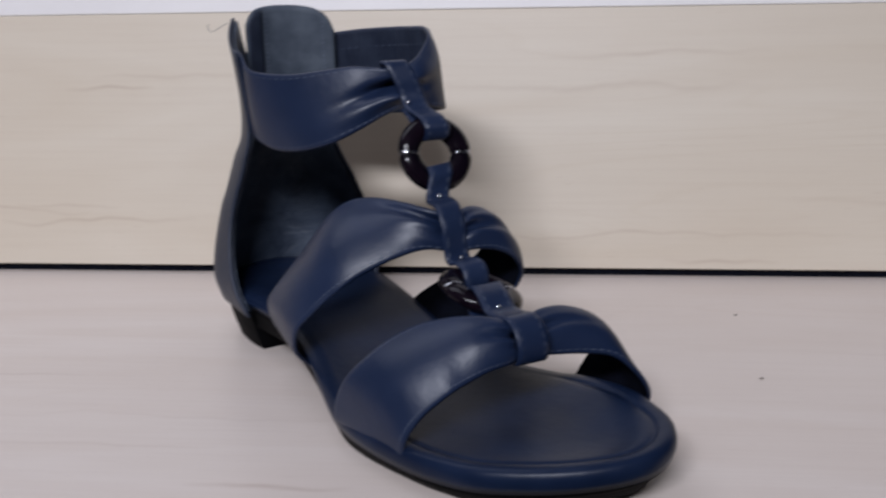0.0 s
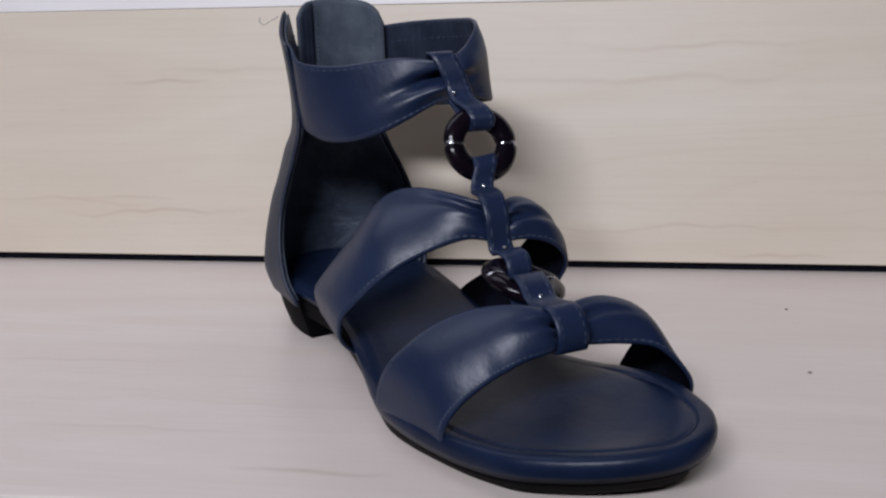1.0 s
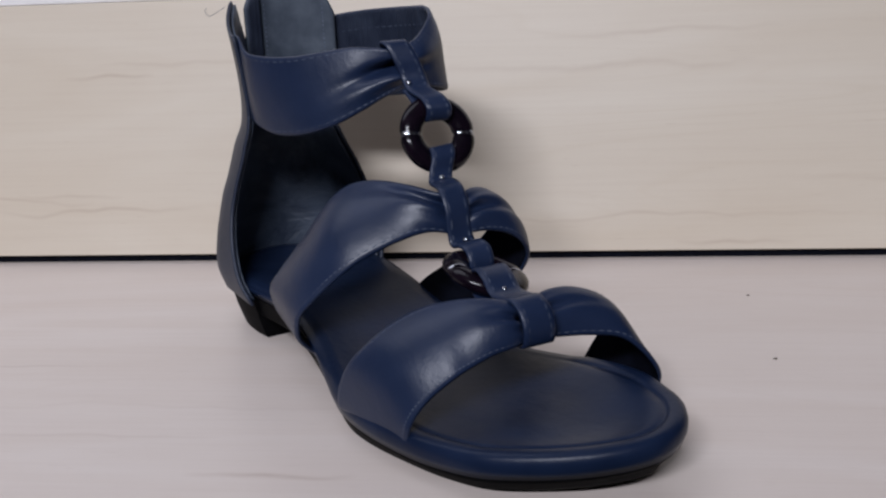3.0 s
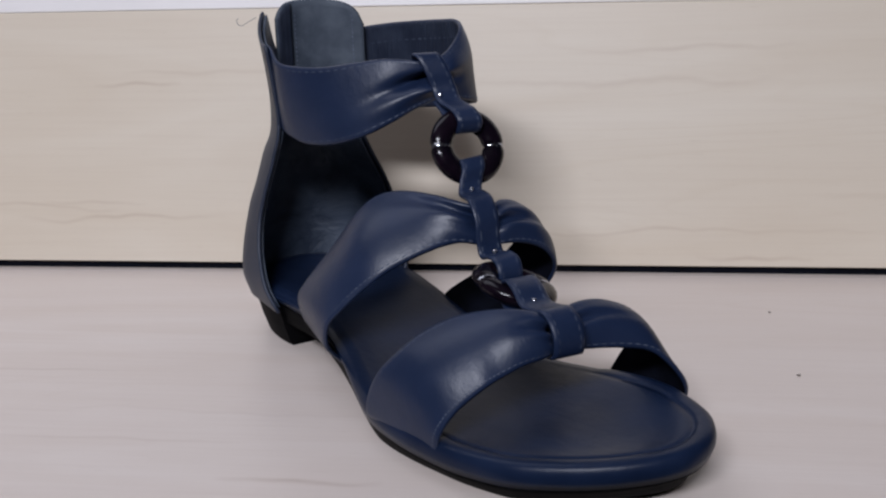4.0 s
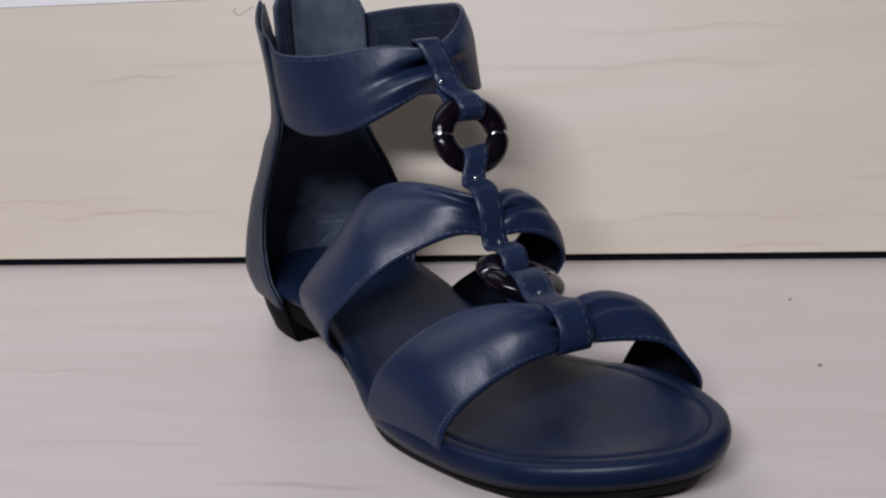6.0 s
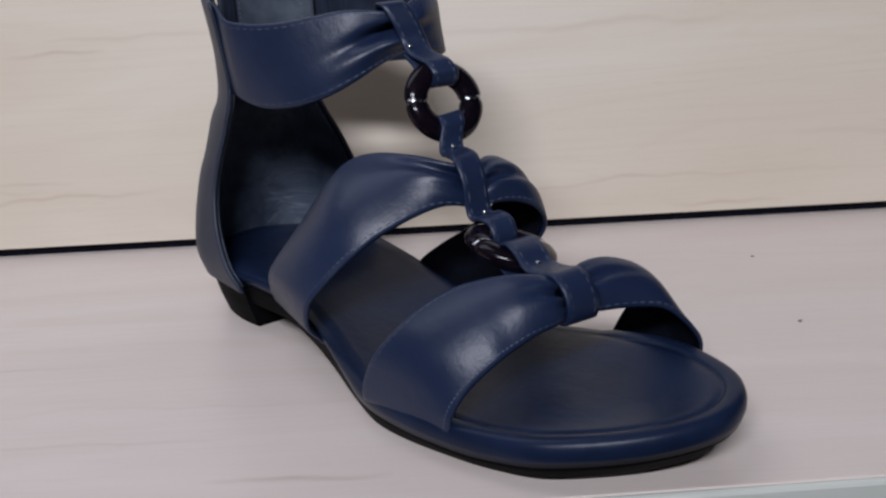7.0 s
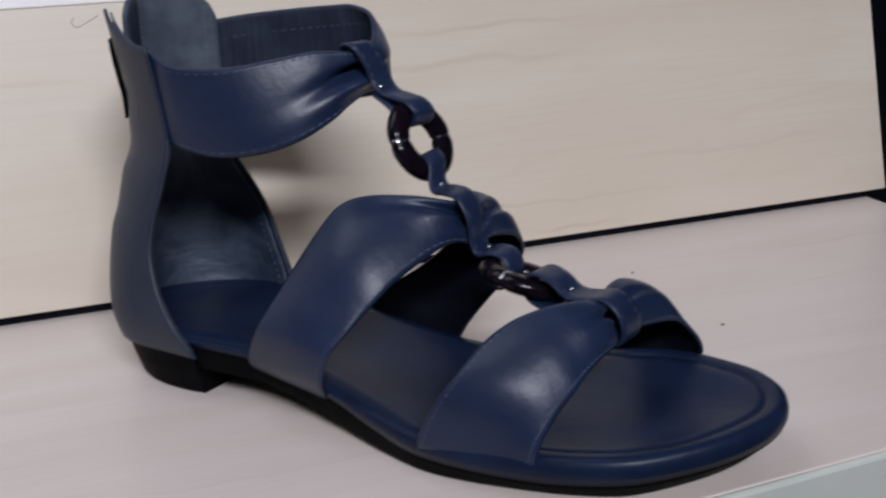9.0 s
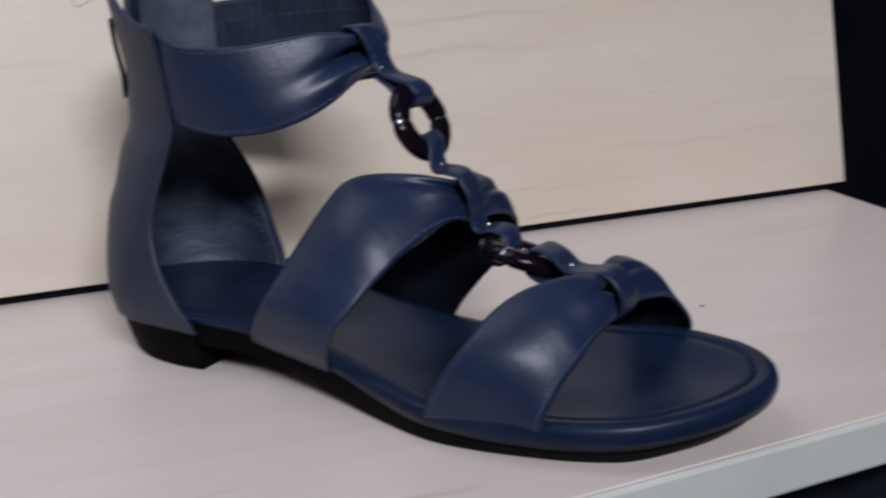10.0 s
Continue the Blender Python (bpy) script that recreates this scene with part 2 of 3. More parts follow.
skew_front(board("shelf", -0.60, 0.421, -0.2528, 0.045, -0.018, 0.0, SHELF_WOOD, 0.0006), -0.2528 - 0.0034)
tagged(bpy.data.objects["shelf"], "pale maple laminate display shelf under the sandal", "shelf", kind="structure")
skew_front(board("shelf_edge", -0.60, 0.421, -0.2562, -0.2530, -0.0185, 0.0002, EDGE, 0.0014), -0.2562)
tagged(bpy.data.objects["shelf_edge"], "grey-green plastic edge band along the shelf front", "edge band", kind="structure")

LEAN = 13.2
panel = board("back_panel", -0.60, 0.4305, 0.0, 0.016, 0.0, 0.1345, PANEL_WOOD, 0.0006)
panel.matrix_world = pose(0, 0, 0.0046, -LEAN)
tagged(panel, "pale maple laminate back panel leaning behind the shelf", "panel", kind="structure")
upper = board("upper_panel", -0.60, 0.4305, 0.0015, 0.016, 0.1348, 0.40, WHITE_BOARD, 0.0006)
upper.matrix_world = pose(0, 0, 0.0046, -LEAN)
tagged(upper, "off-white laminate panel above the maple panel", "panel", kind="structure")
# Near-black filler painting the shade of the deep gap below the panel.
board("gap_strip", -0.60, 0.421, 0.0036, 0.0140, 0.0, 0.0085, BLACK_LINING, 0)
tagged(bpy.data.objects["gap_strip"], "near-black filler standing in for the shade deep in the gap under the back panel", "strip", kind="structure")
board("side_partition", 0.50, 0.52, -0.30, 0.60, -1.1, 0.9, BLACK_BOARD)
tagged(bpy.data.objects["side_partition"], "black partition at the end of the shelf", "partition", kind="structure")
board("rear_board", -0.60, 0.50, 0.30, 0.315, -1.1, 0.9, BLACK_BOARD)
tagged(bpy.data.objects["rear_board"], "black board behind the display", "board", kind="structure")
board("lower_board", -0.60, 0.50, -0.19, -0.175, -1.1, -0.0182, BLACK_BOARD)
tagged(bpy.data.objects["lower_board"], "black recessed board under the shelf", "board", kind="structure")

for name, box, mat, text, cat in (
        ("floor", (-2.6, 2.6, -4.9, 1.0, -1.15, -1.1), CARPET, "grey carpet floor of the room", "floor"),
        ("ceiling", (-2.6, 2.6, -4.9, 1.0, 1.5, 1.55), ROOM_PAINT, "grey painted ceiling", "ceiling"),
        ("wall_north", (-2.6, 2.6, 1.0, 1.05, -1.1, 1.5), ROOM_PAINT, "plain grey wall behind the display", "wall"),
        ("wall_south", (-2.6, 2.6, -4.95, -4.9, -1.1, 1.5), ROOM_PAINT, "plain grey wall of the room", "wall"),
        ("wall_west", (-2.65, -2.6, -4.9, 1.0, -1.1, 1.5), ROOM_PAINT, "plain grey wall of the room", "wall"),
        ("wall_east", (2.6, 2.65, -4.9, 1.0, -1.1, 1.5), ROOM_PAINT, "plain grey wall of the room", "wall")):
    board(name, *box, mat, 0)
    tagged(bpy.data.objects[name], text, cat, kind="structure")

# ---- sandal: u towards the toe, v towards the inner side, z up ----
sandal = tagged(new("sandal"), "navy leather gladiator sandal with dark rings on a maple shelf", "sandal")
sandal.matrix_world = pose(0.005, -0.055, 0, 0, 0, -54.0)

OUTLINE = curve_at([(-.004, .009), (.001, -.006), (.010, -.0165), (.025, -.0235), (.042, -.025), (.060, -.0225), (.080, -.020),
                    (.100, -.0205), (.120, -.0235), (.140, -.028), (.160, -.0318), (.180, -.0308), (.198, -.0272), (.214, -.0222),
                    (.229, -.0150), (.2412, -.0038), (.2508, .0085), (.2571, .021), (.2595, .0318), (.2578, .0411), (.2522, .0497), (.2425, .0563),
                    (.230, .0595), (.216, .061), (.200, .0585), (.182, .0545), (.165, .0495), (.146, .0450), (.125, .0415), (.100, .0405),
                    (.075, .0415), (.05, .043), (.03, .042), (.014, .035), (.002, .023)], True)
z_band = smooth_table([(-.01, .0195), (.02, .0200), (.05, .0208), (.08, .0196), (.10, .0172), (.12, .0142), (.14, .0105), (.16, .0078), (.20, .0066), (.22, .0068), (.24, .0074), (.27, .0084)])
z_rim = smooth_table([(-.01, .0255), (.02, .0258), (.05, .0265), (.08, .0260), (.10, .0238), (.12, .0212), (.14, .0188), (.16, .0168), (.20, .0156), (.22, .0158), (.24, .0162), (.27, .0170)])
z_under = smooth_table([(-.01, .011), (.05, .0110), (.08, .0102), (.10, .0072), (.12, .0042), (.14, .0015), (.16, .0001), (.18, .0000), (.220, .0001), (.235, .0006), (.250, .0020), (.27, .0040)])
taper = smooth_table([(-.01, .35), (.05, .35), (.12, .40), (.17, .75), (.20, 1.0), (.27, 1.0)])
RIM = 180
lift_run = smooth_table([(-.01, 0), (.13, 0), (.16, .2), (.20, .9), (.22, 1.0), (.28, 1.0)])


def lift(u, v):
    """The inner front of the sole stands higher than the outer."""
    return .0070 * lift_run(u) * min(max((v + .025) / .09, 0.0), 1.0)


edge_pts = np.array([OUTLINE(k / RIM) for k in range(RIM)])
tang = np.roll(edge_pts, -1, axis=0) - np.roll(edge_pts, 1, axis=0)
inward = np.c_[-tang[:, 1], tang[:, 0]]
inward /= np.linalg.norm(inward, axis=1, keepdims=True)
inward *= np.sign(np.sum(inward * (np.array([.12, .012]) - edge_pts), axis=1).mean())


def ring_of(inset, z):
    p = edge_pts + inward * np.array([[inset(u) if callable(inset) else inset] for u, _ in edge_pts])
    return [(x, y, z(x0) + (0.35 if z is z_under else 1.0) * lift(x0, y0)) for (x, y), (x0, y0) in zip(p, edge_pts)]


def spine(f, z):
    out = []
    for u, v in edge_pts:
        c = min(max(u, .02), .230)
        mid = np.interp(c, (.02, .05, .1, .15, .2, .230), (.009, .009, .0105, .0095, .018, .025))
        a = np.array([u, v])
        i = a + inward[len(out)] * 0.0135
        q = i + (np.array([c, mid]) - i) * f
        out.append((q[0], q[1], z(q[0]) + lift(q[0], q[1])))
    return out


def loops_mesh(name, loops, mat, parent, label="", cap=True):
    verts = [v for l in loops for v in l]
    n = len(loops[0])
    faces = [(k * n + i, k * n + (i + 1) % n, (k + 1) * n + (i + 1) % n, (k + 1) * n + i) for k in range(len(loops) - 1) for i in range(n)]
    if cap:
        faces.append(tuple(range(n)))
    return mesh_object(name, verts, faces, mat, parent, label)


def above(f, d):
    return lambda u: f(u) + d


emboss = smooth_table([(-.01, 0), (.165, 0), (.185, .5), (.205, 1.0), (.28, 1.0)])


def profile(toe, back):
    """Height under the rim: with the embossed border round the toe, softly rounded over behind it."""
    return lambda u: z_rim(u) + back + (toe - back) * emboss(u)


loops_mesh("footbed", [
    ring_of(.004, above(z_band, .001)), ring_of(.0012, z_band), ring_of(.0001, lambda u: z_band(u) + .35 * (z_rim(u) - z_band(u))),
    ring_of(.0, lambda u: z_band(u) + .6 * (z_rim(u) - z_band(u))), ring_of(.0006, profile(-.0014, -.0026)), ring_of(.0018, profile(-.0003, -.0017)),
    ring_of(.0032, profile(0, -.0012)), ring_of(.0055, profile(-.0003, -.0010)), ring_of(.0066, profile(-.0006, -.0010)), ring_of(.0072, profile(-.0014, -.0011)),
    ring_of(.0079, profile(-.0009, -.0012)), ring_of(.0105, profile(-.0011, -.0014)), ring_of(.0135, profile(-.0016, -.0017)),
    spine(.35, above(z_rim, -.0023)), spine(.7, above(z_rim, -.0027)), spine(1.0, above(z_rim, -.0028))], NAVY_SOLE, sandal, "navy leather footbed with an embossed border line")
loops_mesh("outsole", [ring_of(.02, z_under), ring_of(lambda u: .0018 + .0067 * taper(u), z_under), ring_of(lambda u: .0016 + .0049 * taper(u), above(z_under, .0004)), ring_of(lambda u: .0016 + .0036 * taper(u), lambda u: z_under(u) + .35 * (z_band(u) - z_under(u))),
                       ring_of(.0022, lambda u: z_under(u) + .75 * (z_band(u) - z_under(u))), ring_of(.0016, above(z_band, -.0001)), ring_of(.006, above(z_band, .0009))], BLACK_RUBBER, sandal, "thin black rubber outsole")
# heel block
heel_pts = [k for k in range(RIM) if edge_pts[k][0] < .0545]
order = sorted(heel_pts, key=lambda k: (k - RIM // 2) % RIM)
hp = [edge_pts[k] for k in order]
heel_loops = []
for z, grow in ((0.0, .0060), (.0010, .0052), (.009, .0026), (.0185, .0004)):
    heel_loops.append([(p[0] + inward[k][0] * grow, p[1] + inward[k][1] * grow, z) for p, k in zip(hp, order)])
n_h = len(hp)
hv = [v for l in heel_loops for v in l]
hf = [(k * n_h + i, k * n_h + (i + 1) % n_h, (k + 1) * n_h + (i + 1) % n_h, (k + 1) * n_h + i) for k in range(3) for i in range(n_h)]
hf += [tuple(range(n_h)), tuple(range(3 * n_h, 4 * n_h))]
mesh_object("heel", hv, hf, BLACK_RUBBER, sandal, "low black stacked heel block", smooth=False)

# quarter round the heel
cup_u = smooth_table([(.010, .030), (.053, .030), (.067, .034), (.080, .038), (.097, .050), (.145, .050)])
cup_v = smooth_table([(.010, .0080), (.028, .0080), (.040, .0087), (.053, .0100), (.067, .0103), (.080, .0105), (.097, .0120), (.125, .0125), (.145, .0130)])
cup_ru = smooth_table([(.010, .0305), (.028, .0320), (.040, .0332), (.053, .0336), (.067, .0347), (.080, .0368), (.097, .0460), (.110, .0458), (.125, .0490), (.145, .0530)])
cup_rv = smooth_table([(.010, .0300), (.0185, .0322), (.028, .0350), (.040, .0343), (.053, .0325), (.067, .0290), (.080, .0257), (.097, .0245), (.110, .0255), (.125, .0270), (.145, .0300)])
front_lateral = smooth_table([(.010, .062), (.0239, .0547), (.031, .0500), (.039, .0440), (.047, .0398), (.055, .0372), (.064, .0370), (.073, .0382), (.0815, .0400), (.0975, .0420), (.145, .036)])
front_medial = smooth_table([(.010, .0500), (.026, .0470), (.040, .0420), (.050, .0385), (.060, .0355), (.070, .0315), (.080, .0275), (.095, .0215), (.110, .0160), (.145, .008)])
quarter_top = smooth_table([(0.0, .1300), (.10, .1312), (.20, .1345), (.30, .1385), (.365, .1412), (.385, .1405), (.405, .131), (.44, .1260), (.55, .118), (.7, .1120), (1.0, .1100)])


def cup_point(s, z, shrink=0.0):
    """Round the heel at height z, from the outer front edge to the inner one."""
    a, b, uc, vc = front_lateral(z), front_medial(z), cup_u(z), cup_v(z)
    ru, rv = cup_ru(z) - shrink, cup_rv(z) - shrink
    t0 = 1.5 * math.pi if a >= uc else 2 * math.pi - math.acos(max(-1.0, (a - uc) / ru))
    t1 = 0.5 * math.pi if b >= uc else math.acos(max(-1.0, (b - uc) / ru))
    l0, l2 = max(a - uc, 0.0), max(b - uc, 0.0)
    l1 = (t0 - t1) * (ru + rv) / 2
    d = s * (l0 + l1 + l2)
    if d < l0:
        return np.array([a - d, vc - rv, z])
    if d > l0 + l1:
        return np.array([uc + d - l0 - l1, vc + rv, z])
    t = t0 - (d - l0) / l1 * (t0 - t1)
    return np.array([uc + ru * math.cos(t), vc + rv * math.sin(t), z])


def quarter_face(s, w):
    return cup_point(s, .0185 + (quarter_top(s) - .0185) * w)


def lining_face(s, w):
    s = .012 + .976 * s
    return cup_point(s, .0200 + (quarter_top(s) - .0012 - .0200) * w, .0016)


sheet("quarter", quarter_face, 72, 40, .0015, QUARTER_LEATHER, sandal, "navy leather heel quarter closed by a back zip", out=1.0)
sheet("lining", lining_face, 72, 30, .0008, SUEDE, sandal, "creased teal-grey lining inside the heel", out=1.0)

quarter = bpy.data.objects["quarter"]


def piping_face(s, w):
    """Folded edge along the outer front of the quarter, a little proud of it."""
    z = .0205 + .0760 * w
    p, q = cup_point(.001 + .036 * s, z, -.0005), cup_point(.001 + .036 * s, z)
    return p + (p - q) * math.sin(math.pi * s) * .5


sheet("piping", piping_face, 6, 44, .0007, WORN_EDGE, quarter, "paler worn folded edge of the quarter", out=1.0)
verts, faces = [], []
for s0, low, high, count in ((.022, .06, .66, 34), (.040, .72, .97, 14)):
    fn = lambda a, b: quarter_face(b, a)
    e = 1e-3
    out = np.cross(fn(.4 + e, s0) - fn(.4, s0), fn(.4, s0 + e) - fn(.4, s0))[1]
    stitch_row(fn, s0, low, high, count, 1.0 if out < 0 else -1.0, verts, faces)
tagged(mesh_object("stitching", verts, faces, THREAD, quarter, "grey-blue edge stitching"), kind="stuff")
lining = bpy.data.objects["lining"]
verts, faces = [], []
fn = lambda a, b: cup_point(b, .022 + .080 * a, .0026)
stitch_row(fn, .965, .02, .98, 28, 1.0, verts, faces)
stitch_row(fn, .965, .02, .98, 28, -1.0, verts, faces)
tagged(mesh_object("stitching", verts, faces, THREAD, lining, "grey stitching along the inner edge"), kind="stuff")

# straps: two edges each, from the outer sole over the instep to the inner sole
CUFF_TOP = curve_at([(0.0345, -0.013, 0.1295), (0.047, -0.014, 0.1238), (0.06, -0.01, 0.1228), (0.072, -0.003, 0.1235), (0.082, 0.006, 0.1255), (0.09, 0.0145, 0.127),
                     (0.095, 0.0215, 0.1265), (0.0995, 0.0285, 0.126), (0.1005, 0.0358, 0.128), (0.0965, 0.0435, 0.1315), (0.089, 0.0518, 0.1368), (0.0775, 0.0565, 0.1388),
                     (0.065, 0.0565, 0.138), (0.049, 0.055, 0.1365), (0.03, 0.049, 0.1345), (0.014, 0.0405, 0.132), (0.003, 0.025, 0.13), (0, 0.008, 0.1285)])
CUFF_LOW = curve_at([(0.0385, -0.012, 0.096), (0.0505, -0.0118, 0.0933), (0.064, -0.0092, 0.0917), (0.079, -0.004, 0.0936), (0.0905, 0.004, 0.0978), (0.0975, 0.0145, 0.1036),
                     (0.099, 0.0245, 0.108), (0.1003, 0.0325, 0.1107), (0.101, 0.04, 0.1108), (0.0995, 0.049, 0.109), (0.0935, 0.056, 0.1068), (0.083, 0.0595, 0.1045),
                     (0.068, 0.059, 0.1015), (0.05, 0.055, 0.099), (0.031, 0.049, 0.0965), (0.0145, 0.0405, 0.094), (0.003, 0.025, 0.092), (0, 0.008, 0.091)])
MID_BACK = curve_at([(0.08, -0.0185, 0.0175), (0.083, -0.0235, 0.0235), (0.0926, -0.0289, 0.0364), (0.096, -0.0255, 0.0445), (0.1009, -0.016, 0.0578), (0.1077, -0.0082, 0.0714),
                     (0.111, -0.0005, 0.0778), (0.117, 0.008, 0.0797), (0.132, 0.015, 0.0798), (0.1455, 0.0265, 0.0765), (0.14, 0.038, 0.0765), (0.1365, 0.047, 0.0735),
                     (0.131, 0.054, 0.065), (0.122, 0.0575, 0.054), (0.108, 0.055, 0.04), (0.095, 0.048, 0.03), (0.087, 0.042, 0.022), (0.084, 0.038, 0.013)])
MID_FRONT = curve_at([(0.116, -0.0212, 0.014), (0.1215, -0.03, 0.024), (0.1255, -0.0312, 0.0345), (0.1298, -0.027, 0.0416), (0.1333, -0.0215, 0.0476), (0.1369, -0.0158, 0.0529),
                      (0.1393, -0.0093, 0.0571), (0.1434, 0.0035, 0.0626), (0.146, 0.015, 0.0645), (0.1495, 0.0265, 0.0625), (0.152, 0.038, 0.0625), (0.1535, 0.047, 0.06),
                      (0.1525, 0.054, 0.0545), (0.1495, 0.0575, 0.0475), (0.143, 0.0565, 0.038), (0.136, 0.052, 0.029), (0.131, 0.047, 0.021), (0.128, 0.043, 0.013)])
TOE_BACK = curve_at([(0.1625, -0.03, 0.0105), (0.163, -0.0329, 0.0135), (0.166, -0.0335, 0.0215), (0.1715, -0.032, 0.0316), (0.176, -0.0265, 0.0395), (0.179, -0.0178, 0.0461),
                     (0.1835, -0.009, 0.0507), (0.189, -0.0015, 0.0532), (0.195, 0.005, 0.0545), (0.2, 0.012, 0.054), (0.2035, 0.0205, 0.0515), (0.198, 0.031, 0.0525),
                     (0.197, 0.043, 0.0515), (0.199, 0.054, 0.047), (0.195, 0.061, 0.039), (0.188, 0.065, 0.029), (0.183, 0.063, 0.02), (0.179, 0.06, 0.01)])
TOE_FRONT = curve_at([(0.2015, -0.0255, 0.01), (0.201, -0.0258, 0.0126), (0.2021, -0.0256, 0.018), (0.2037, -0.0233, 0.0232), (0.2053, -0.0196, 0.0277), (0.2069, -0.0152, 0.0314),
                      (0.2083, -0.0105, 0.0346), (0.2086, -0.0046, 0.0367), (0.21, 0.003, 0.0395), (0.2105, 0.0115, 0.0405), (0.208, 0.0205, 0.0405), (0.2085, 0.03, 0.0395),
                      (0.2115, 0.042, 0.0385), (0.2145, 0.053, 0.036), (0.217, 0.0605, 0.03), (0.2185, 0.0655, 0.0225), (0.216, 0.0675, 0.015), (0.213, 0.063, 0.008)])


def strap_face(low, high, tab, centre, puff, folds, flat=0.0):
    """Between two edge curves, puffed out and gathered into folds at the tab: side, place across, drift, depth, breadth, reach."""
    def fn(s, w):
        a, b = low(s), high(s)
        p = a + (b - a) * w
        e = 4e-3
        d = (low(s + e) + high(s + e) - low(s - e) - high(s - e))
        n = np.cross(d, b - a)
        n /= max(np.linalg.norm(n), 1e-12)
        if np.dot(n, p - centre) < 0:
            n = -n
        x = s - tab
        tuck = math.exp(-(x / .028) ** 2)
        arch = 4 * w * (1 - w)
        rise = min(max((min(s, 1 - s) - flat) / .22, 0.0), 1.0)
        h = puff * arch * (1 - .85 * tuck) * (rise * rise * (3 - 2 * rise) if flat else 1.0)
        for side, place, drift, depth, breadth, reach in folds:
            f = x * side
            if f > -.03:
                fade = math.exp(-(max(f, 0) / reach) ** 2) * min(1.0, (f + .03) / .03)
                h -= depth * fade * math.exp(-((w - place - drift * f) / breadth) ** 2) * min(1.0, arch * 2.2)
        ends = min(1.0, s / .06, (1 - s) / .06)
        wrap = max(0.0, 1 - min(s, 1 - s) / .20) * .0005 if flat else 0.0
        return p + n * (h * ends + wrap - .0010 * tuck)
    return fn


cuff_face = strap_face(CUFF_LOW, CUFF_TOP, 7.3 / 17, np.array([.05, .02, .11]), .0006,
                       [(-1, .62, -.9, .0090, .11, .105), (-1, .32, -.5, -.0038, .15, .13), (1, .62, .6, -.0048, .32, .14), (1, .46, .2, .0050, .12, .06)])
mid_face = strap_face(MID_FRONT, MID_BACK, 9 / 17, np.array([.115, .012, .03]), .0042,
                      [(-1, .72, .5, .0044, .12, .09), (-1, .36, -.3, .0014, .13, .06), (1, .52, -.2, .0046, .11, .12), (1, .80, .1, .0016, .08, .07)], .06)
toe_face = strap_face(TOE_FRONT, TOE_BACK, 10 / 17, np.array([.19, .015, .015]), .0036,
                      [(-1, .62, -.2, .0040, .11, .08), (-1, .32, -.3, .0018, .11, .055), (1, .58, .2, .0044, .10, .09), (1, .86, .0, .0012, .08, .06)], .08)
for name, face, text in (("ankle_strap", cuff_face, "wide navy leather ankle strap gathered at the front"),
                         ("instep_strap", mid_face, "wide navy leather instep strap gathered under a tab"),
                         ("toe_strap", toe_face, "wide navy leather toe strap gathered under a tab")):
    e = 1e-3
    q = face(.25, .5)
    nrm = np.cross(face(.25 + e, .5) - q, face(.25, .5 + e) - q)
    side = 1.0 if nrm[1] < 0 else -1.0
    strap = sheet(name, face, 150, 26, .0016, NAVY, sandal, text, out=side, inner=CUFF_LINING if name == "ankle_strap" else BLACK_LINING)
    verts, faces = [], []
    for w in (.045, .955):
        stitch_row(face, w, .04, .97, 62, side, verts, faces)
    if name == "ankle_strap":
        def inside(a, b):
            e = 1e-3
            n = np.cross(face(a + e, b) - face(a - e, b), face(a, b + e) - face(a, b - e)) * side
            return face(a, b) - n / np.linalg.norm(n) * .0017
        stitch_row(inside, .80, .62, .93, 24, -side, verts, faces)
    tagged(mesh_object("stitching", verts, faces, NAVY_THREAD, strap, "dark navy edge stitching"), kind="stuff")


def tab_strip(name, points, aim, width, thick, text):
    line = curve_at(points)
    aim = np.array(aim, float)
    aim /= np.linalg.norm(aim)
    fn = lambda s, w: line(s) + aim * (w - .5) * width
    strip = sheet(name, fn, 60, 6, thick, NAVY, sandal, text, out=1.0)
    verts, faces = [], []
    for w in (.14, .86):
        stitch_row(fn, w, .03, .97, 22, 1.0, verts, faces)
        stitch_row(fn, w, .03, .97, 22, -1.0, verts, faces)
    tagged(mesh_object("stitching", verts, faces, NAVY_THREAD, strip, "pale grey-blue stitching"), kind="stuff")
    return strip


tab_strip("ankle_tab", [(.0935, .0315, .126), (.0965, .0295, .1292), (.1012, .0295, .1285), (.1045, .0315, .1225), (.1060, .0335, .1160), (.1095, .0335, .1120),
                        (.1150, .0340, .1105), (.1200, .0345, .1090), (.1235, .0350, .1050), (.1215, .0350, .1000), (.1165, .0345, .1005), (.1120, .0340, .1060), (.1060, .0335, .1100)],
          (.24, 1, 0), .0092, .0013, "narrow navy leather tab looped round the upper ring")
tab_strip("instep_tab", [(.1285, .0335, .0860), (.1240, .0340, .0840), (.1225, .0340, .0880), (.1258, .0335, .0912), (.1300, .0325, .0880), (.1312, .0305, .0830), (.1335, .0287, .0798),
                         (.1380, .0277, .0800), (.1445, .0268, .0790), (.1492, .0266, .0722), (.1506, .0265, .0635), (.1525, .0265, .0600), (.1572, .0265, .0612), (.1628, .0268, .0600),
                         (.1656, .0268, .0550), (.1640, .0268, .0495), (.1590, .0266, .0480), (.1535, .0265, .0530)],
          (0, 1, .08), .0095, .0013, "narrow navy leather tab joining the two rings")
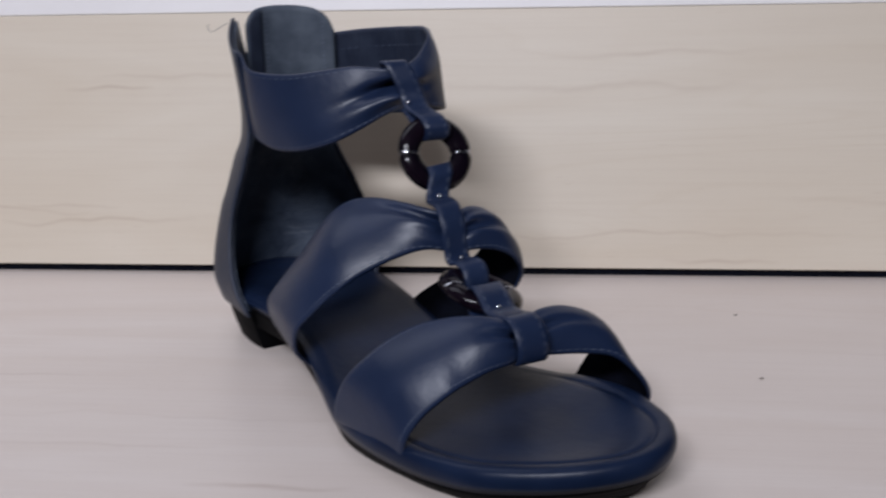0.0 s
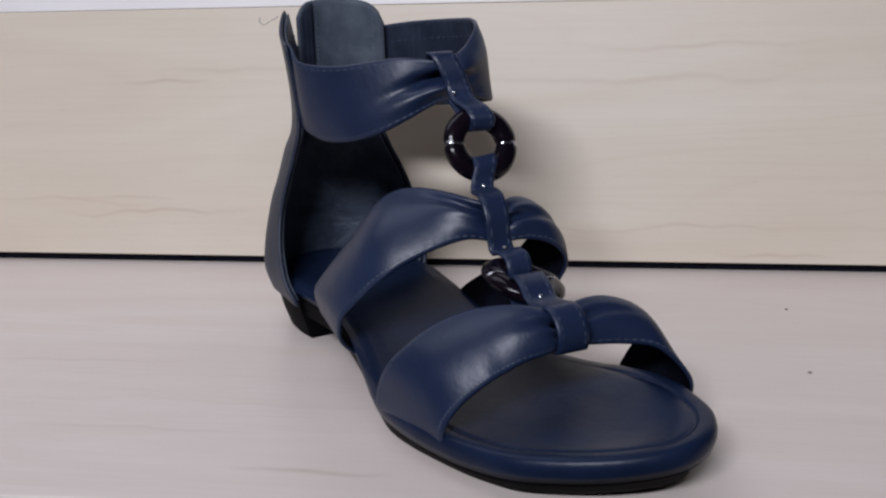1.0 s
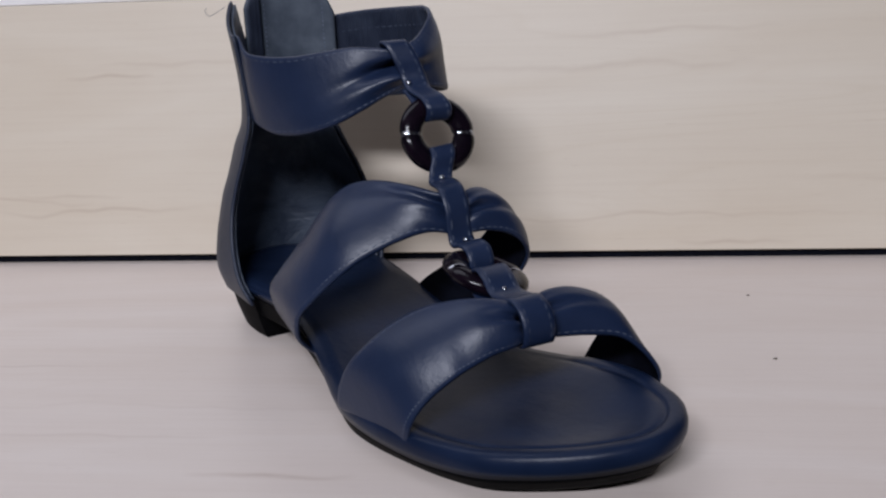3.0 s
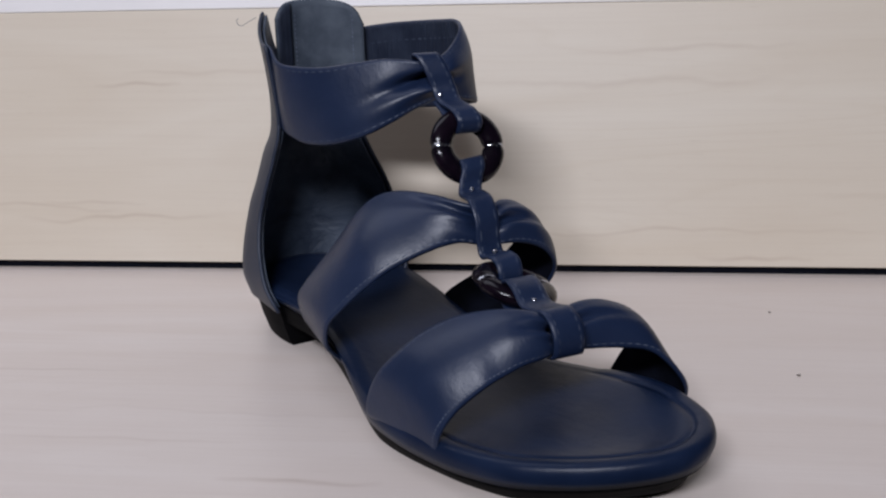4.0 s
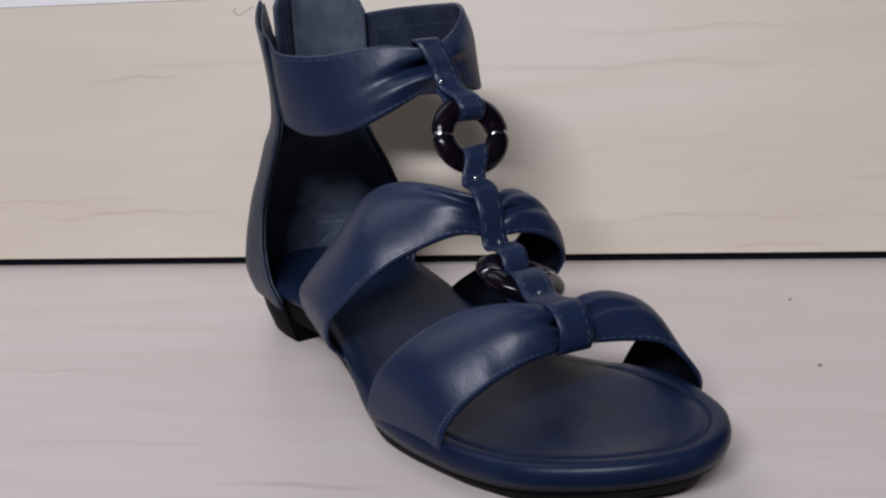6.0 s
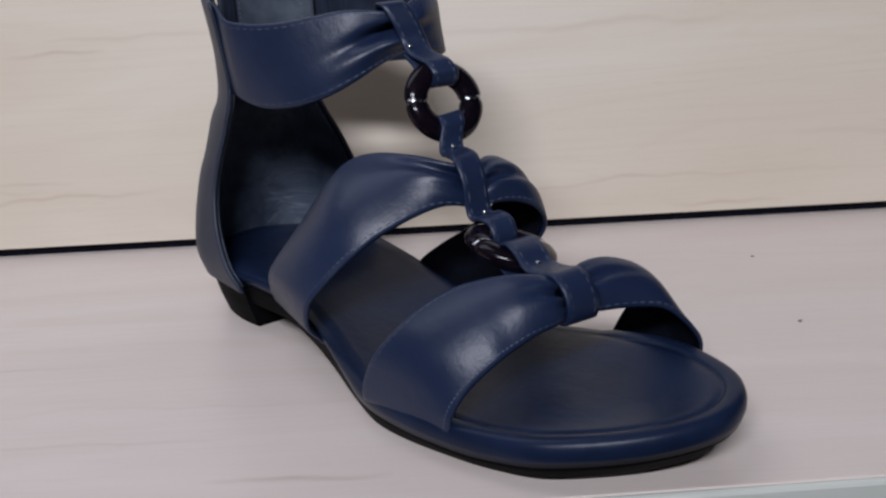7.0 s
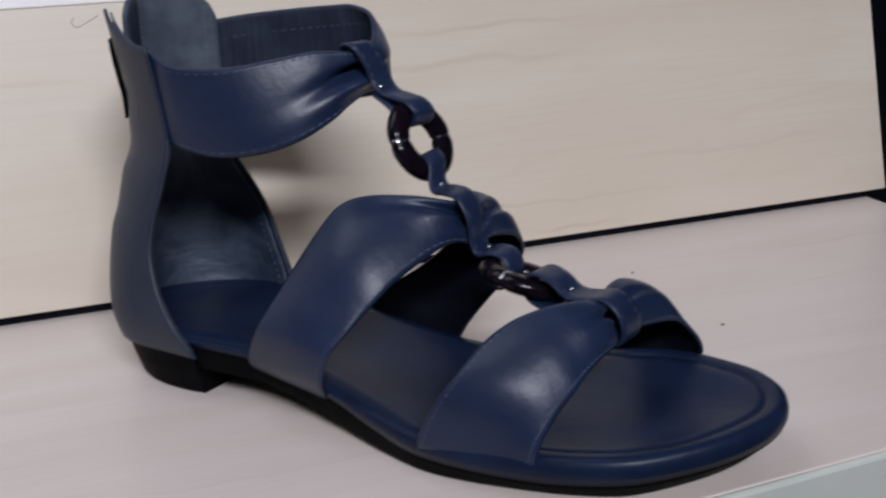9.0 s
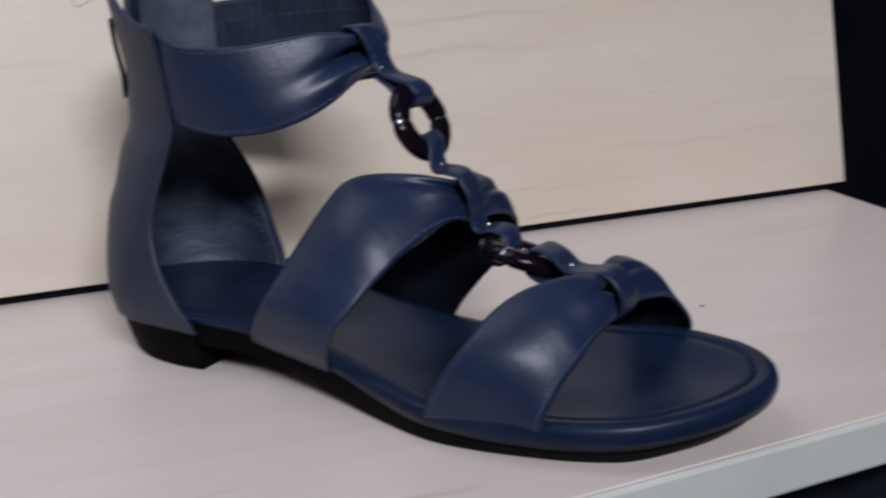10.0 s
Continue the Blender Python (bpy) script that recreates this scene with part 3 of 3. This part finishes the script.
tab_strip("toe_tab", [(.1880, .0205, .0470), (.1805, .0215, .0462), (.1745, .0225, .0487), (.1728, .0225, .0545), (.1780, .0222, .0582), (.1850, .0212, .0568), (.1910, .0205, .0530), (.1975, .0205, .0530),
                      (.2040, .0207, .0540), (.2095, .0208, .0505), (.2120, .0207, .0445), (.2105, .0206, .0390), (.2050, .0206, .0380)],
          (.05, 1, 0), .0115, .0013, "narrow navy leather tab holding the lower ring")


def resin_ring(name, centre, along, across, major, wide, deep, text):
    a = np.array(along, float)
    a /= np.linalg.norm(a)
    b = np.array(across, float)
    b -= a * np.dot(a, b)
    b /= np.linalg.norm(b)
    n = np.cross(a, b)
    loops = []
    for k in range(48):
        t = 2 * math.pi * k / 48
        d = a * math.cos(t) + b * math.sin(t)
        notch = 1 - .16 * math.exp(-((math.cos(t)) / .10) ** 2)
        loops.append([np.array(centre) + d * (major + wide * notch * math.cos(q)) + n * deep * notch * math.sin(q) for q in (2 * math.pi * j / 14 for j in range(14))])
    verts = [v for l in loops for v in l]
    faces = [(i * 14 + j, i * 14 + (j + 1) % 14, ((i + 1) % 48) * 14 + (j + 1) % 14, ((i + 1) % 48) * 14 + j) for i in range(48) for j in range(14)]
    ring = mesh_object(name, verts, faces, RING, sandal, text)
    if n[0] < 0:
        n = -n
    # Added steel bands at both notches imitate the highlights on the groove edges.
    for t0 in (.5 * math.pi, 1.5 * math.pi):
        strip = []
        for k in range(5):
            t = t0 + (k - 2) * .036
            d = a * math.cos(t) + b * math.sin(t)
            swell = .00022 if 0 < k < 4 else -.0001
            strip.append([np.array(centre) + d * (major + (wide * .86 + swell) * math.cos(q)) + n * (deep * .86 + swell) * math.sin(q) for q in (math.pi * (.06 + .70 * j / 9) for j in range(10))])
        cv = [v for l in strip for v in l]
        cf = [(i * 10 + j, i * 10 + j + 1, (i + 1) * 10 + j + 1, (i + 1) * 10 + j) for i in range(4) for j in range(9)]
        mesh_object("pin", cv, cf, STEEL, ring, "added bright metal band imitating a glint at the ring's notch")
    return ring


resin_ring("ring", (.1215, .0345, .0945), (.42, -.14, -.88), (.13, 1, -.14), .0111, .0046, .0034, "glossy dark resin ring between ankle and instep")
resin_ring("ring", (.1690, .0258, .0520), (.96, -.10, -.18), (0, 1, -.25), .0114, .0049, .0034, "glossy dark resin ring between instep and toe")

for p in ((.1075, .0305, .1135), (.1335, .0290, .0805), (.1545, .0262, .0612), (.1900, .0205, .0530)):
    bm = bmesh.new()
    bmesh.ops.create_uvsphere(bm, u_segments=12, v_segments=8, radius=.0010)
    me = bpy.data.meshes.new("stud")
    bm.to_mesh(me)
    bm.free()
    for f in me.polygons:
        f.use_smooth = True
    me.materials.append(STEEL)
    stud = new("stud", me)
    stud.parent, stud.location = sandal, p
    tagged(stud, "small bright steel stud")

# zip guard and zip tape
guard_line = curve_at([(.0115, .001), (.0090, .008), (.0085, .015), (.0105, .0225), (.0150, .0305), (.0215, .0385)])
guard_top = smooth_table([(0, .1385), (.06, .1422), (.16, .1446), (.4, .1456), (.7, .1450), (.86, .1430), (.95, .1395), (1, .1340)])


def guard_face(s, w):
    p = guard_line(s)
    return np.array([p[0], p[1], .088 + (guard_top(s) - .088) * w])


guard = sheet("zip_guard", guard_face, 24, 24, .0018, GREY_SUEDE, sandal, "grey suede guard standing behind the zip", out=1.0)
sheet("binding", lambda s, w: guard_face(.01 + .21 * s, .0 + .992 * w) + np.array([.0007, 0, 0]), 6, 20, .0007, CUFF_LINING, guard, "dark navy leather binding along the guard", out=1.0)
verts, faces = [], []
for s0 in (.27, .90):
    fn = lambda s, w: guard_face(w, s)
    e = 1e-3
    facing = np.cross(fn(.5 + e, s0) - fn(.5, s0), fn(.5, s0 + e) - fn(.5, s0))[0]
    stitch_row(lambda a, b: fn(a, b) + np.array([.0003, 0, 0]), s0, .1, .95, 24, 1.0 if facing > 0 else -1.0, verts, faces)
tagged(mesh_object("stitching", verts, faces, THREAD, guard, "grey stitching"), kind="stuff")


def tape_face(s, w):
    p = cup_point(.40 + .07 * s, .100 + .030 * w, -.0018 - .0012 * math.sin(3 * w))
    return p


sheet("zip_tape", tape_face, 8, 16, .0012, BLACK_RUBBER, sandal, "black zip tape end at the heel", out=1.0)


def thread(name, points, radius):
    cu = bpy.data.curves.new(name, "CURVE")
    cu.dimensions, cu.bevel_depth, cu.bevel_resolution = "3D", radius, 1
    sp = cu.splines.new("POLY")
    at = curve_at(points)
    sp.points.add(24)
    for k in range(25):
        sp.points[k].co = (*at(k / 24), 1)
    me = bpy.data.meshes.new_from_object(bpy.data.objects.new("tmp", cu))
    me.name = name
    me.materials.clear()
    me.materials.append(NAVY_THREAD)
    ob = new(name, me)
    ob.parent = sandal
    return tagged(ob, "loose frayed thread at the top of the zip")


thread("loose_thread", [(.004, -.006, .1395), (.001, -.0095, .137), (-.002, -.0115, .1355), (-.003, -.013, .1375), (-.002, -.0125, .139)], .00012)

# crumbs on the shelf
for x, y, r in ((.236, -.1315, .0011), (.235, -.056, .0009)):
    bm = bmesh.new()
    bmesh.ops.create_icosphere(bm, subdivisions=2, radius=r)
    for v in bm.verts:
        v.co *= .8 + .5 * noise.noise(v.co * 900 + Vector((x, y, 0)) * 50)
        v.co.z *= .35
    low = min(v.co.z for v in bm.verts)
    me = bpy.data.meshes.new("crumb")
    bm.to_mesh(me)
    bm.free()
    me.materials.append(CRUMB)
    ob = new("crumb", me)
    ob.location = (x, y, -low)
    tagged(ob, "tiny dark crumb lying on the shelf", "crumb", group="crumbs on the shelf")
